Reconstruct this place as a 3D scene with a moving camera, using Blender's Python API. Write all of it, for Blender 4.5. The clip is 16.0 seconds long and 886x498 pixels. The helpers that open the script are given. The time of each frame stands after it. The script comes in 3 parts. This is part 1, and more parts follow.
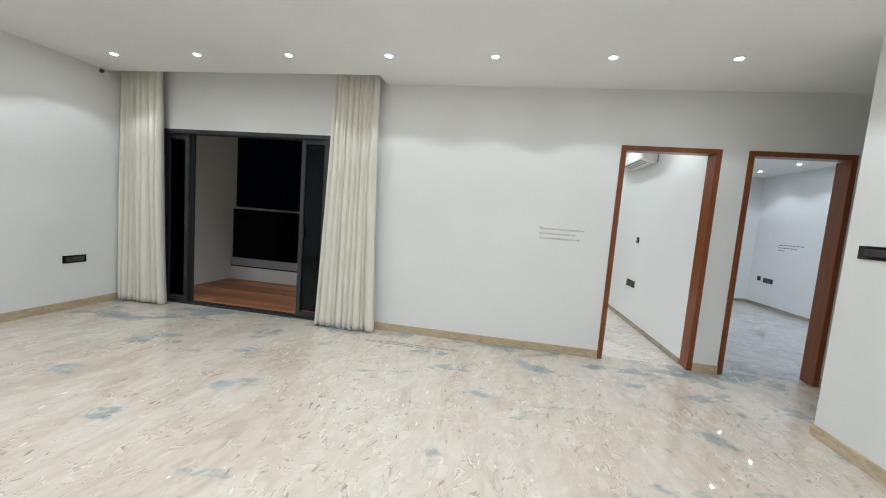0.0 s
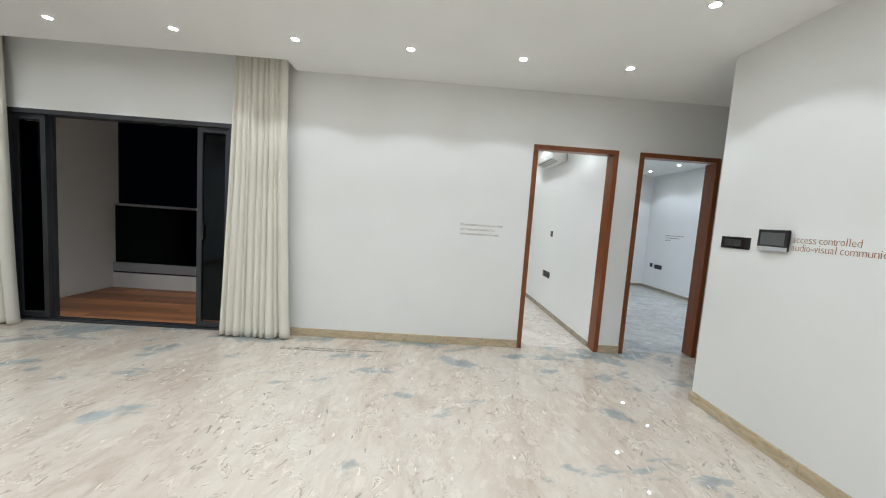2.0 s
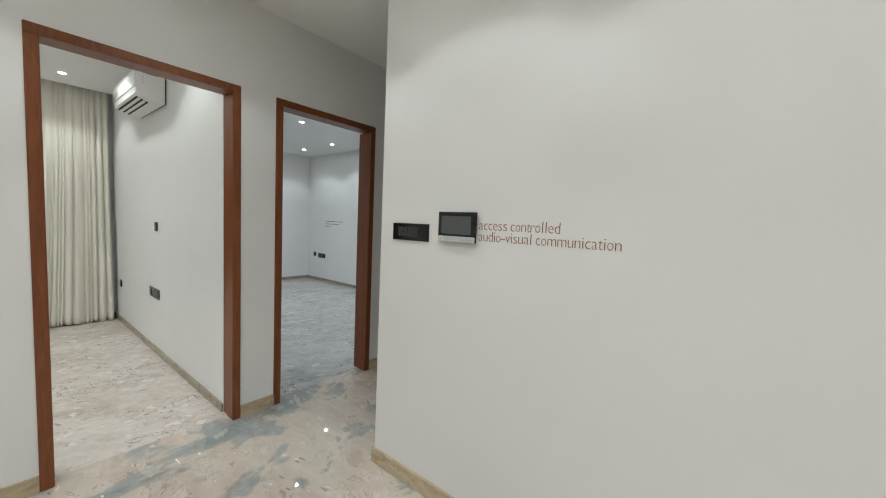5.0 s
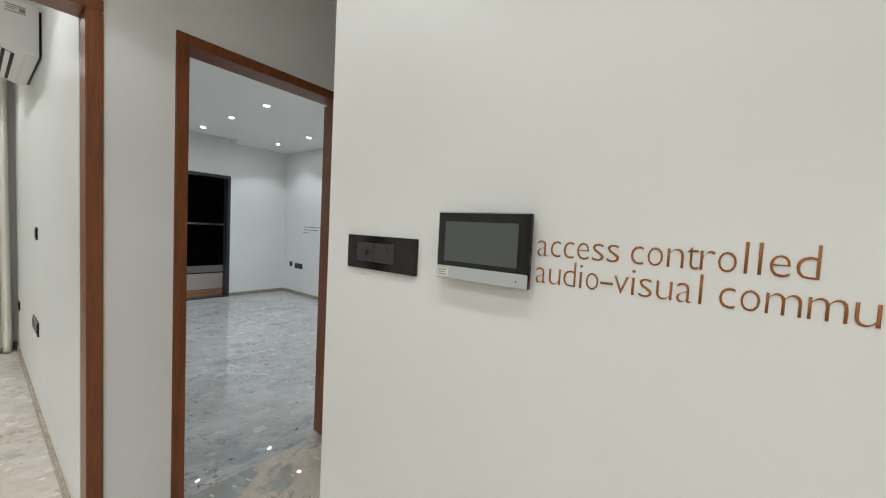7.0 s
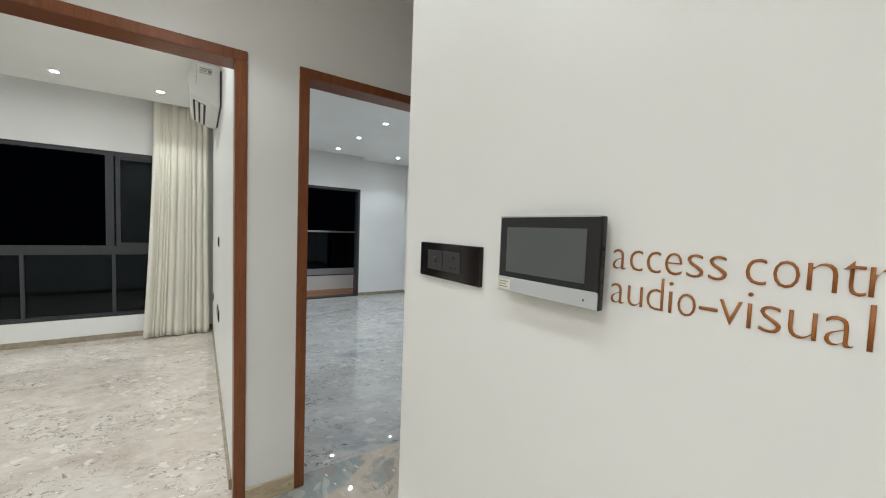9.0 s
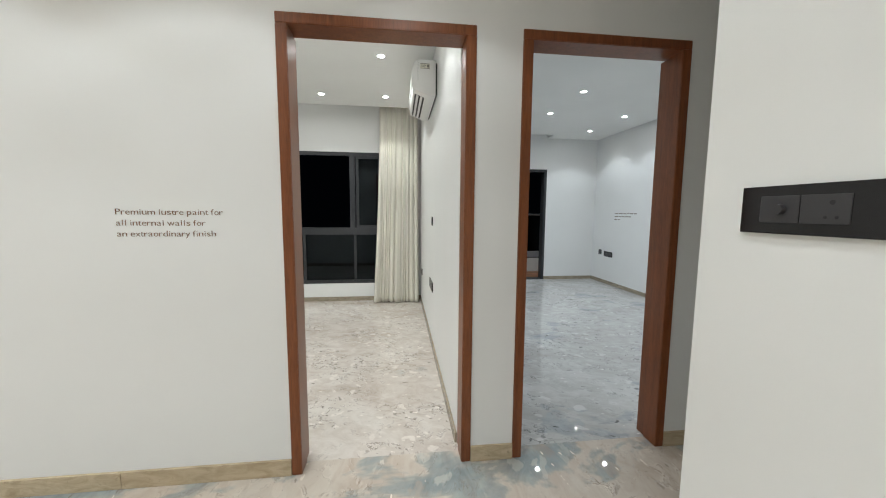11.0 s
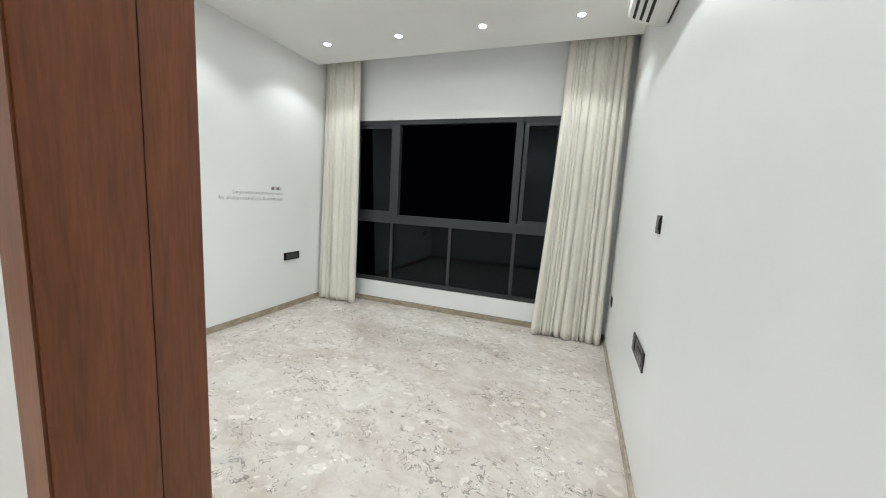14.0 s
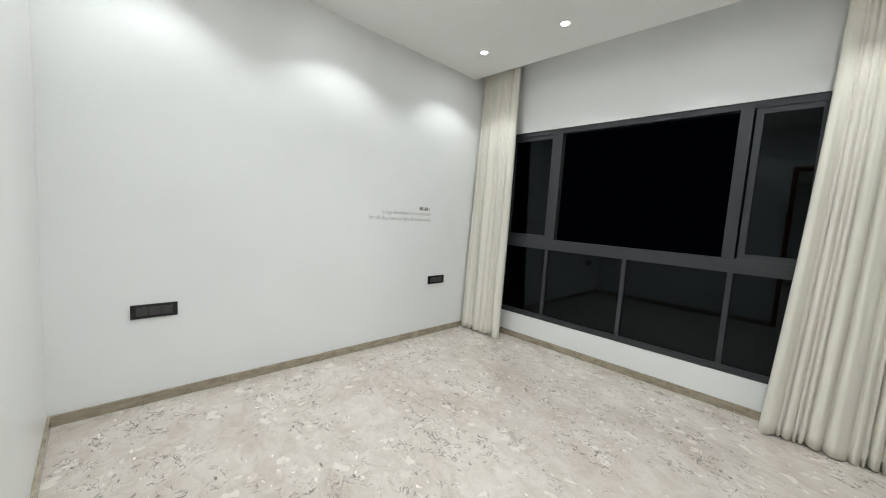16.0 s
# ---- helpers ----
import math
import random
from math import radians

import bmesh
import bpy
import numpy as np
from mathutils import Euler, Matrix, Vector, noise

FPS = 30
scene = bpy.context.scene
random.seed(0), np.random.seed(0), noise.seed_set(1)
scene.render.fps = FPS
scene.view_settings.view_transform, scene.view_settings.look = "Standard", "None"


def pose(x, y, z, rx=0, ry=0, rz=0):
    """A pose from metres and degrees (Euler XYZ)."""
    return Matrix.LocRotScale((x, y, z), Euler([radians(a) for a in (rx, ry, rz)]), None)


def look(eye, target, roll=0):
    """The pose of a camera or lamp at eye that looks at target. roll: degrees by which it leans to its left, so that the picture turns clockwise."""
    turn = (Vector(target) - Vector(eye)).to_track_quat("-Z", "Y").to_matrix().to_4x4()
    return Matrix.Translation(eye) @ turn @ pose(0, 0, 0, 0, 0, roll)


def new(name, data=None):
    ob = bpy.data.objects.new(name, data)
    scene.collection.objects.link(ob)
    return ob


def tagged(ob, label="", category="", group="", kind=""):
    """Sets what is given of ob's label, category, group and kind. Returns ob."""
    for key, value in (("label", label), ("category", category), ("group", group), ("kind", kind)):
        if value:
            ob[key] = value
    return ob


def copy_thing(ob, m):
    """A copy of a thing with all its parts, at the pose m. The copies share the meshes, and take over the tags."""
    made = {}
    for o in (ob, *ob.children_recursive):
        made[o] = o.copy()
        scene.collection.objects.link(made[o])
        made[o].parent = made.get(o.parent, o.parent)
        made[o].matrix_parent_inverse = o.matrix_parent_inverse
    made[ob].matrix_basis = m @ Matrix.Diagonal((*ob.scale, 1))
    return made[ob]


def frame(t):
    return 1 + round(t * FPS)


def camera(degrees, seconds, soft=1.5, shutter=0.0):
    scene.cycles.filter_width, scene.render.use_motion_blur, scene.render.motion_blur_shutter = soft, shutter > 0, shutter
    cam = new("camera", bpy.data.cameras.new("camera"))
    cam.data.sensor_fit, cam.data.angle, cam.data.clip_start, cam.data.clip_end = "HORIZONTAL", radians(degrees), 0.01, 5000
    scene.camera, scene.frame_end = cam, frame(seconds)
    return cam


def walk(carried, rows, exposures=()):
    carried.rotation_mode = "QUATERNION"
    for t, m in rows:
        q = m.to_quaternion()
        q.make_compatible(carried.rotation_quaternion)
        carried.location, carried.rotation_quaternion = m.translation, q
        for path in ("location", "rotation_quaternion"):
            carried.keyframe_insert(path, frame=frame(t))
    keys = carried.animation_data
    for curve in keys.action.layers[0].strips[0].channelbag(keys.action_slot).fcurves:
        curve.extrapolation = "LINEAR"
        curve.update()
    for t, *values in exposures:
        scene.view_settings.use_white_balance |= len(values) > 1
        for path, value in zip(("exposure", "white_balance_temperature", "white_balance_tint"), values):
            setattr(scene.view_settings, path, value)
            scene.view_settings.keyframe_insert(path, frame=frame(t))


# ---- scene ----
import functools

cam = camera(102.1, 16.0, soft=1.1)
PATH = [
    (0, (1.465, 0.91, 1.401), (1.152, 2.877, 1.224), 4.5),
    (0.5, (1.413, 0.887, 1.385), (0.86, 2.803, 1.224), 4.0),
    (1, (1.409, 0.856, 1.407), (0.796, 2.754, 1.263), 4.4),
    (1.5, (1.501, 0.882, 1.45), (1.091, 2.832, 1.279), 4.4),
    (2, (1.548, 0.991, 1.419), (1.623, 2.982, 1.246), 4.0),
    (2.5, (1.628, 1.242, 1.417), (2.215, 3.146, 1.246), 2.5),
    (3, (1.738, 1.449, 1.426), (2.73, 3.173, 1.22), 2.5),
    (3.5, (1.955, 1.675, 1.436), (3.151, 3.27, 1.28), 2.1),
    (4, (2.142, 1.886, 1.431), (3.472, 3.368, 1.247), 3.2),
    (4.5, (2.313, 2.164, 1.446), (3.823, 3.468, 1.306), 2.8),
    (5, (2.496, 2.338, 1.438), (4.062, 3.574, 1.295), 2.5),
    (7.3, (3.359, 3.004, 1.465), (4.952, 4.209, 1.365), 2.9),
    (7.5, (3.442, 3.019, 1.475), (4.996, 4.276, 1.418), 3.3),
    (8, (3.543, 3.035, 1.473), (4.947, 4.458, 1.404), 2.5),
    (8.5, (3.512, 3.002, 1.476), (4.824, 4.509, 1.405), 2.0),
    (9, (3.367, 2.926, 1.465), (4.49, 4.578, 1.357), 2.1),
    (9.5, (3.213, 2.835, 1.433), (4.091, 4.62, 1.233), 2.2),
    (9.7, (3.186, 2.801, 1.428), (3.9, 4.659, 1.227), 2.8),
    (11.8, (3.172, 3.55, 1.358), (3.132, 5.539, 1.154), 1.9),
    (12, (3.2, 3.67, 1.36), (3.032, 5.653, 1.159), 3.4),
    (12.5, (3.183, 3.912, 1.352), (2.907, 5.88, 1.124), 3.7),
    (13, (3.126, 4.203, 1.362), (2.899, 6.18, 1.156), 0.9),
    (13.5, (3.098, 4.498, 1.325), (2.694, 6.442, 1.084), 0.8),
    (14, (3.143, 4.767, 1.343), (2.455, 6.625, 1.071), 3.2),
    (14.5, (3.081, 4.977, 1.322), (2.212, 6.769, 1.135), 3.3),
    (15, (2.974, 5.143, 1.333), (1.961, 6.857, 1.144), 1.6),
    (15.5, (2.941, 5.306, 1.323), (1.648, 6.823, 1.158), 4.0),
    (16, (2.903, 5.326, 1.311), (1.478, 6.717, 1.123), 3.6),
]
walk(cam, [(t, look(eye, target, roll)) for t, eye, target, roll in PATH],
     ((0, 0.13, 6310, 10), (0.7, 0.03, 6310, 10), (1.4, 0.03, 6310, 10), (2, 0.15, 6350, 10), (3, -0.1, 6550, 10), (5, -0.17, 6680, 10), (7.5, 0.03, 6750, 10), (9.5, 0.12, 6680, 10), (12.5, 0.15, 6650, 10), (14, 0.24, 6480, 10), (15, 0.1, 6500, 10), (16, 0.15, 6500, 10)))

# ---- plan, in metres ----
CEIL = 2.85                      # finished ceiling
WALL_Y, BACK_Y = 4.95, 5.11      # the wall with the doors: its two faces
LEFT_X, SCREEN_X, SCREEN_Y = -3.42, 3.885, 3.89
B1_X0, B1_X1, B1_Y1 = 0.07, 3.51, 8.69      # bedroom
B2_X0, B2_X1, B2_Y1 = 3.64, 7.20, 10.15      # master bedroom
SLIDE = (-2.95, -0.615, 2.25)
DOORS = ((2.611, 3.558), (3.797, 4.722))
DOOR_TOP = 2.287
WIN = (0.42, 2.95, 0.27, 2.25)
R2_OPEN = (4.3, 6.14, 2.235)

# ---- world and lamps ----
world = bpy.data.worlds.new("night")
scene.world = world
world.use_nodes = True
world.node_tree.nodes["Background"].inputs[0].default_value = (0.25, 0.35, 0.6, 1)
world.node_tree.nodes["Background"].inputs[1].default_value = 0.0015

LIVING_X = (-2.76, -1.75, -0.73, 0.285, 1.272, 2.257, 3.213)
# rows from y 1.3 southward are unseen, added to carry the grid on
LIVING = [(x, y) for y in (4.235, 3.28, 2.3, 1.3, 0.3, -0.7) for x in LIVING_X]
BED_1 = [(x, y) for y in (7.975, 6.746, 5.58) for x in (0.574, 1.388, 2.205, 3.01)]
BED_2 = [(x, y) for y in (9.4, 8.4, 7.42, 6.4) for x in (4.25, 5.42, 6.61)]


def lamps(name, places, colour, watts, cone, blend):
    data = bpy.data.lights.new(name, "SPOT")
    data.energy, data.color, data.shadow_soft_size = watts, colour, 0.02
    data.spot_size, data.spot_blend = radians(cone), blend
    for x, y in places:
        new(name, data).matrix_world = pose(x, y, CEIL - 0.012)


lamps("living_spot", LIVING, (0.885, 0.975, 1.02), 13.9, 112, 0.26)
lamps("bedroom_spot", BED_1, (0.905, 0.975, 0.985), 19.2, 115, 0.4)
lamps("master_spot", BED_2, (0.80, 0.91, 1.0), 18, 115, 0.36)


# ---- materials ----
def material(name, colour, rough=0.5, metal=0.0, ior=1.45):
    m = bpy.data.materials.new(name)
    m.use_nodes = True
    b = m.node_tree.nodes["Principled BSDF"]
    b.inputs["Base Color"].default_value = (*colour, 1)
    b.inputs["Roughness"].default_value = rough
    b.inputs["Metallic"].default_value = metal
    b.inputs["IOR"].default_value = ior
    return m


class Nodes:
    """Short hand for a material's node tree."""

    def __init__(self, m):
        self.t = m.node_tree
        self.b = self.t.nodes["Principled BSDF"]
        self.coord = self.t.nodes.new("ShaderNodeTexCoord").outputs["Object"]

    def mapping(self, scale, turn=0.0):
        """Object coordinates turned about z, then scaled along the turned axes."""
        n = self.t.nodes.new("ShaderNodeMapping")
        n.vector_type = "TEXTURE"
        n.inputs["Scale"].default_value, n.inputs["Rotation"].default_value = tuple(1 / v for v in scale), (0, 0, radians(turn))
        self.t.links.new(self.coord, n.inputs["Vector"])
        return n.outputs[0]

    def noise(self, vector, scale, detail=4.0, rough=0.55, warp=0.0):
        n = self.t.nodes.new("ShaderNodeTexNoise")
        for key, value in (("Scale", scale), ("Detail", detail), ("Roughness", rough), ("Distortion", warp)):
            n.inputs[key].default_value = value
        self.t.links.new(vector, n.inputs["Vector"])
        return n.outputs["Fac"]

    def warp(self, vector, scale, amount):
        """The vector pushed about by a noise, to tear straight outlines."""
        n = self.t.nodes.new("ShaderNodeTexNoise")
        n.inputs["Scale"].default_value, n.inputs["Detail"].default_value = scale, 3.0
        self.t.links.new(vector, n.inputs["Vector"])
        m = self.t.nodes.new("ShaderNodeVectorMath")
        m.operation = "MULTIPLY_ADD"
        self.t.links.new(n.outputs["Color"], m.inputs[0])
        m.inputs[1].default_value = (amount, amount, amount)
        self.t.links.new(vector, m.inputs[2])
        return m.outputs[0]

    def flecks(self, vector, scale, keep, radius):
        """Separate torn fragments: some cells of a Voronoi pattern, each shrunk to its middle."""
        n = self.t.nodes.new("ShaderNodeTexVoronoi")
        n.inputs["Scale"].default_value = scale
        self.t.links.new(vector, n.inputs["Vector"])
        apart = self.t.nodes.new("ShaderNodeSeparateColor")
        self.t.links.new(n.outputs["Color"], apart.inputs[0])
        chosen = self.ramp(apart.outputs[0], (1 - keep, 0.0), (1 - keep * 0.4, 1.0))
        return self.mix(1.0, chosen, self.ramp(n.outputs["Distance"], (radius * 0.8, 1.0), (radius, 0.0)), "MULTIPLY")

    def ramp(self, fac, *stops):
        n = self.t.nodes.new("ShaderNodeValToRGB")
        e = n.color_ramp.elements
        while len(e) < len(stops):
            e.new(0.5)
        for el, (p, c) in zip(e, stops):
            el.position, el.color = p, (*c, 1) if isinstance(c, tuple) else (c, c, c, 1)
        self.t.links.new(fac, n.inputs["Fac"])
        return n.outputs["Color"]

    def mix(self, fac, a, b, kind="MIX"):
        n = self.t.nodes.new("ShaderNodeMixRGB")
        n.blend_type = kind
        for sock, v in zip(n.inputs, (fac, a, b)):
            if isinstance(v, (int, float)):
                sock.default_value = v if sock.type == "VALUE" else (v, v, v, 1)
            elif isinstance(v, tuple):
                sock.default_value = (*v, 1)
            else:
                self.t.links.new(v, sock)
        return n.outputs[0]

    def colour(self, c):
        self.t.links.new(c, self.b.inputs["Base Color"])

    def rough(self, c):
        self.t.links.new(c, self.b.inputs["Roughness"])

    def bump(self, fac, strength, distance):
        n = self.t.nodes.new("ShaderNodeBump")
        n.inputs["Strength"].default_value, n.inputs["Distance"].default_value = strength, distance
        self.t.links.new(fac, n.inputs["Height"])
        self.t.links.new(n.outputs[0], self.b.inputs["Normal"])


def paint(name, colour, rough):
    m = material(name, colour, rough)
    n = Nodes(m)
    big = n.noise(n.coord, 0.9, 3)
    n.colour(n.mix(n.ramp(big, (0.3, 0.0), (0.7, 1.0)), tuple(c * 0.97 for c in colour), tuple(min(1, c * 1.02) for c in colour)))
    n.bump(n.noise(n.coord, 160, 3), 0.12, 0.0012)
    fine = n.noise(n.coord, 3.5, 4)
    n.rough(n.ramp(fine, (0.3, rough - 0.012), (0.7, rough + 0.012)))
    return m


def stone(name, pale, mid, tan, vein, blue, pool, fleck, scale=1.0, turn=28, band=None, pull=1.0, wide=1.0, lie=0, shell=0.6):
    """Polished marble: clouded ground, torn white and dark strokes, hairline veins and blue-grey pools."""
    m = material(name, mid, 0.1)
    n = Nodes(m)
    along = n.mapping((1.0 * scale, (1 + 1.1 * pull) * scale, 1.0), turn)
    strokes = n.mapping((5.0 * scale, 5.0 * (1 + 1.3 * pull) * scale, 1.0), turn - 20)
    strokes_2 = n.mapping((4.6 * scale, 4.6 * (1 + 1.2 * pull) * scale, 7.0), turn + 34)
    ground = n.ramp(n.noise(along, 1.1, 7, 0.6, 0.9), (0.34, tan), (0.48, mid), (0.62, pale))
    cloud = n.ramp(n.noise(along, 5.0, 5, 0.6, 1.4), (0.36, tan), (0.5, mid), (0.60, pale))
    base = n.mix(0.40, ground, cloud)
    where = n.ramp(n.noise(along, 1.3, 3, 0.5, 0.8), (0.40, 0.1), (0.60, 1.0))
    edges = n.noise(n.mapping((3.4 * scale, 3.4 * (1 + 0.6 * pull) * scale, 1.0), turn - 12), 2.2, 5, 0.62, 0.7)
    broken = n.mix(1.0, n.ramp(n.noise(strokes_2, 1.5, 3, 0.5, 0.4), (0.47, 0.0), (0.53, 1.0)), where, "MULTIPLY")
    white = n.mix(1.0, n.ramp(edges, (0.512, 0.0), (0.524, 0.75), (0.54, 0.45), (0.57, 0.0)), broken, "MULTIPLY")
    base = n.mix(white, base, tuple(min(1.0, c * 1.18) for c in pale))
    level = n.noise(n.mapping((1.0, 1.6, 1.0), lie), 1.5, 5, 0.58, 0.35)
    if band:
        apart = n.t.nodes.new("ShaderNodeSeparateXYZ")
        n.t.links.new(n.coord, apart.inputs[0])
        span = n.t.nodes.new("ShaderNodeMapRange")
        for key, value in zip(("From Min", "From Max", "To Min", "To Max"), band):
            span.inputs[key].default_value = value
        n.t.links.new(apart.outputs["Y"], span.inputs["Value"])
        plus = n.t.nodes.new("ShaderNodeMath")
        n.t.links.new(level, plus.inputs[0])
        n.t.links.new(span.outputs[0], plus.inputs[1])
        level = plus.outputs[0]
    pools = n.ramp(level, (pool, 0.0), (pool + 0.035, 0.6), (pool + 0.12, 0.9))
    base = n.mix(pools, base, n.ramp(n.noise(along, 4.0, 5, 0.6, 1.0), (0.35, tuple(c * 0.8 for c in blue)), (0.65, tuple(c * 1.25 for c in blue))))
    crack = n.mix(1.0, n.ramp(edges, (0.5 - 0.013 * wide, 0.0), (0.5 - 0.003 * wide, fleck), (0.5 + 0.003 * wide, fleck), (0.5 + 0.012 * wide, 0.0)), broken, "MULTIPLY")
    base = n.mix(crack, base, vein)
    dark = n.mix(1.0, n.ramp(n.noise(strokes, 2.4, 3, 0.55, 0.5), (0.645, 0.0), (0.68, fleck * 0.8)), where, "MULTIPLY")
    base = n.mix(dark, base, vein)
    rust = n.ramp(n.noise(n.mapping((1.2 * scale, 4.0 * scale, 3.0), turn + 8), 1.3, 6, 0.65, 0.5), (0.60, 0.0), (0.68, 0.45))
    base = n.mix(rust, base, tuple(c * 0.82 for c in tan))
    torn = n.warp(n.mapping((scale, (1 + 0.75 * pull) * scale, 1.0), turn - 8), 7.0, 0.22)
    slips = n.warp(n.mapping((scale, (1.6 + 1.5 * pull) * scale, 1.0), turn + 14), 9.0, 0.16)
    base = n.mix(n.mix(1.0, n.flecks(torn, 8.0, 0.38, 0.35), shell, "MULTIPLY"), base, tuple(min(1.0, c * 1.22) for c in pale))
    base = n.mix(n.mix(1.0, n.flecks(torn, 4.3, 0.22, 0.30), 0.45, "MULTIPLY"), base, tan)
    some = n.ramp(n.noise(along, 2.2, 3, 0.55, 0.6), (0.42, 0.15), (0.56, 1.0))
    base = n.mix(n.mix(1.0, n.mix(1.0, n.flecks(slips, 9.5, 0.34, 0.20), fleck, "MULTIPLY"), some, "MULTIPLY"), base, vein)
    base = n.mix(n.mix(1.0, n.flecks(slips, 15.0, 0.20, 0.24), some, "MULTIPLY"), base, tuple(min(1.0, c * 1.4) for c in pale))
    n.colour(base)
    n.rough(n.ramp(n.noise(n.coord, 5, 3), (0.3, 0.012), (0.7, 0.03)))
    return m


WALL = paint("lustre_paint", (0.80, 0.80, 0.782), 0.36)
BED_WALL = paint("bedroom_paint", (0.81, 0.815, 0.805), 0.35)
CEILING = paint("ceiling_paint", (0.90, 0.905, 0.885), 0.7)
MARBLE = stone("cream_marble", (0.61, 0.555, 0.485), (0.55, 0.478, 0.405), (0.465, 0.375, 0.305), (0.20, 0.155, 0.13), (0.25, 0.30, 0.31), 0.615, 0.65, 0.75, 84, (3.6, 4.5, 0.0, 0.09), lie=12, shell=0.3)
MARBLE_BED = stone("grey_marble", (0.65, 0.605, 0.555), (0.57, 0.512, 0.46), (0.47, 0.40, 0.34), (0.10, 0.08, 0.07), (0.42, 0.41, 0.39), 0.66, 0.75, 1.3, -22, None, 0.3, 1.8)
MARBLE_2 = stone("cool_marble", (0.56, 0.56, 0.55), (0.47, 0.465, 0.455), (0.40, 0.385, 0.365), (0.09, 0.09, 0.09), (0.32, 0.35, 0.37), 0.59, 1.0, 1.0, -18, None, 0.6, 1.5)


def skirting_stone(name, a, b, dark):
    m = material(name, a, 0.18)
    n = Nodes(m)
    info = n.t.nodes.new("ShaderNodeObjectInfo").outputs["Random"]
    c = n.ramp(n.noise(n.mapping((2.5, 2.5, 8.0)), 3.0, 7, 0.66, 1.0), (0.3, b), (0.6, a))
    c = n.mix(n.ramp(n.noise(n.coord, 16, 5, 0.7, 1.4), (0.62, 0.0), (0.68, 0.6)), c, dark)
    n.colour(n.mix(n.ramp(info, (0.0, 0.0), (1.0, 0.35)), c, b))
    return m


SKIRT = skirting_stone("beige_skirting", (0.60, 0.49, 0.34), (0.40, 0.31, 0.20), (0.17, 0.12, 0.08))
SKIRT_BED = skirting_stone("grey_skirting", (0.43, 0.37, 0.28), (0.21, 0.17, 0.125), (0.07, 0.055, 0.045))


def timber(name, light, dark, rough, along, spread=0.0):
    m = material(name, light, rough)
    n = Nodes(m)
    grain = n.noise(n.mapping(along), 3.0, 7, 0.62, 1.1)
    c = n.ramp(grain, (0.3, dark), (0.66, light))
    c = n.mix(0.35, c, n.ramp(n.noise(n.mapping(tuple(a * 3 for a in along)), 9.0, 3), (0.35, dark), (0.6, light)))
    knots = n.ramp(n.noise(n.mapping(tuple(0.4 + a * 0.25 for a in along)), 3.2, 2), (0.70, 0.0), (0.76, 0.7))
    c = n.mix(knots, c, tuple(v * 0.45 for v in dark))
    if spread:
        info = n.t.nodes.new("ShaderNodeObjectInfo").outputs["Random"]
        c = n.mix(spread, c, n.ramp(info, (0.0, dark), (1.0, tuple(min(1, v * 1.25) for v in light))))
    n.colour(c)
    n.bump(grain, 0.12, 0.001)
    return m


TEAK = timber("stained_teak", (0.25, 0.080, 0.028), (0.135, 0.040, 0.014), 0.30, (9.0, 9.0, 0.7))
DECK = timber("balcony_plank", (0.50, 0.21, 0.09), (0.22, 0.085, 0.04), 0.4, (0.8, 9.0, 9.0), 0.75)
ALU = material("grey_aluminium", (0.045, 0.047, 0.052), 0.42, 0.3)
STEEL = material("brushed_steel", (0.55, 0.56, 0.58), 0.3, 1.0)
BAR = material("painted_bar", (0.38, 0.39, 0.42), 0.45, 0.2)
BLACK = material("black_gloss", (0.009, 0.008, 0.009), 0.1)
MODULE = material("dark_module", (0.045, 0.043, 0.046), 0.3)
SCREEN = material("grey_screen", (0.085, 0.095, 0.095), 0.18)
SILVER = material("silver_plastic", (0.50, 0.52, 0.53), 0.4, 0.1)
STICKER = material("paper_sticker", (0.72, 0.70, 0.60), 0.7)
INK = material("grey_ink", (0.25, 0.24, 0.22), 0.7)
PLASTIC = material("white_plastic", (0.80, 0.80, 0.785), 0.32)
# near-black that puts the shade of holes, slots and gaps into colour
VOID = material("recess_shade", (0.012, 0.012, 0.013), 0.6)
LETTER = material("copper_letter", (0.33, 0.115, 0.027), 0.4, 0.1)
LETTER_FINE = material("bronze_letter", (0.19, 0.088, 0.04), 0.45, 0.1)
LETTER_GREY = material("grey_letter", (0.20, 0.17, 0.14), 0.5)
MATT_BLACK = material("matt_black", (0.02, 0.02, 0.022), 0.7)

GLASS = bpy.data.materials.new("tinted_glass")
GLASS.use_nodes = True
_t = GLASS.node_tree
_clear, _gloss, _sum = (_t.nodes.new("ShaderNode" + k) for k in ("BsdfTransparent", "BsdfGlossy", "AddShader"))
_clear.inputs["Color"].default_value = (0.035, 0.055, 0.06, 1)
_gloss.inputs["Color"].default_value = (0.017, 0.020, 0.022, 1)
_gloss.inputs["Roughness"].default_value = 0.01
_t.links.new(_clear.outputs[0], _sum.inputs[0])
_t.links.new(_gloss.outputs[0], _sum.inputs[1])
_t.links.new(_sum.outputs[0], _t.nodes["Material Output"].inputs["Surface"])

GLOW = bpy.data.materials.new("lit_lens")
GLOW.use_nodes = True
_b = GLOW.node_tree.nodes["Principled BSDF"]
_b.inputs["Emission Color"].default_value = (0.95, 0.98, 1.0, 1)
_b.inputs["Emission Strength"].default_value = 150.0

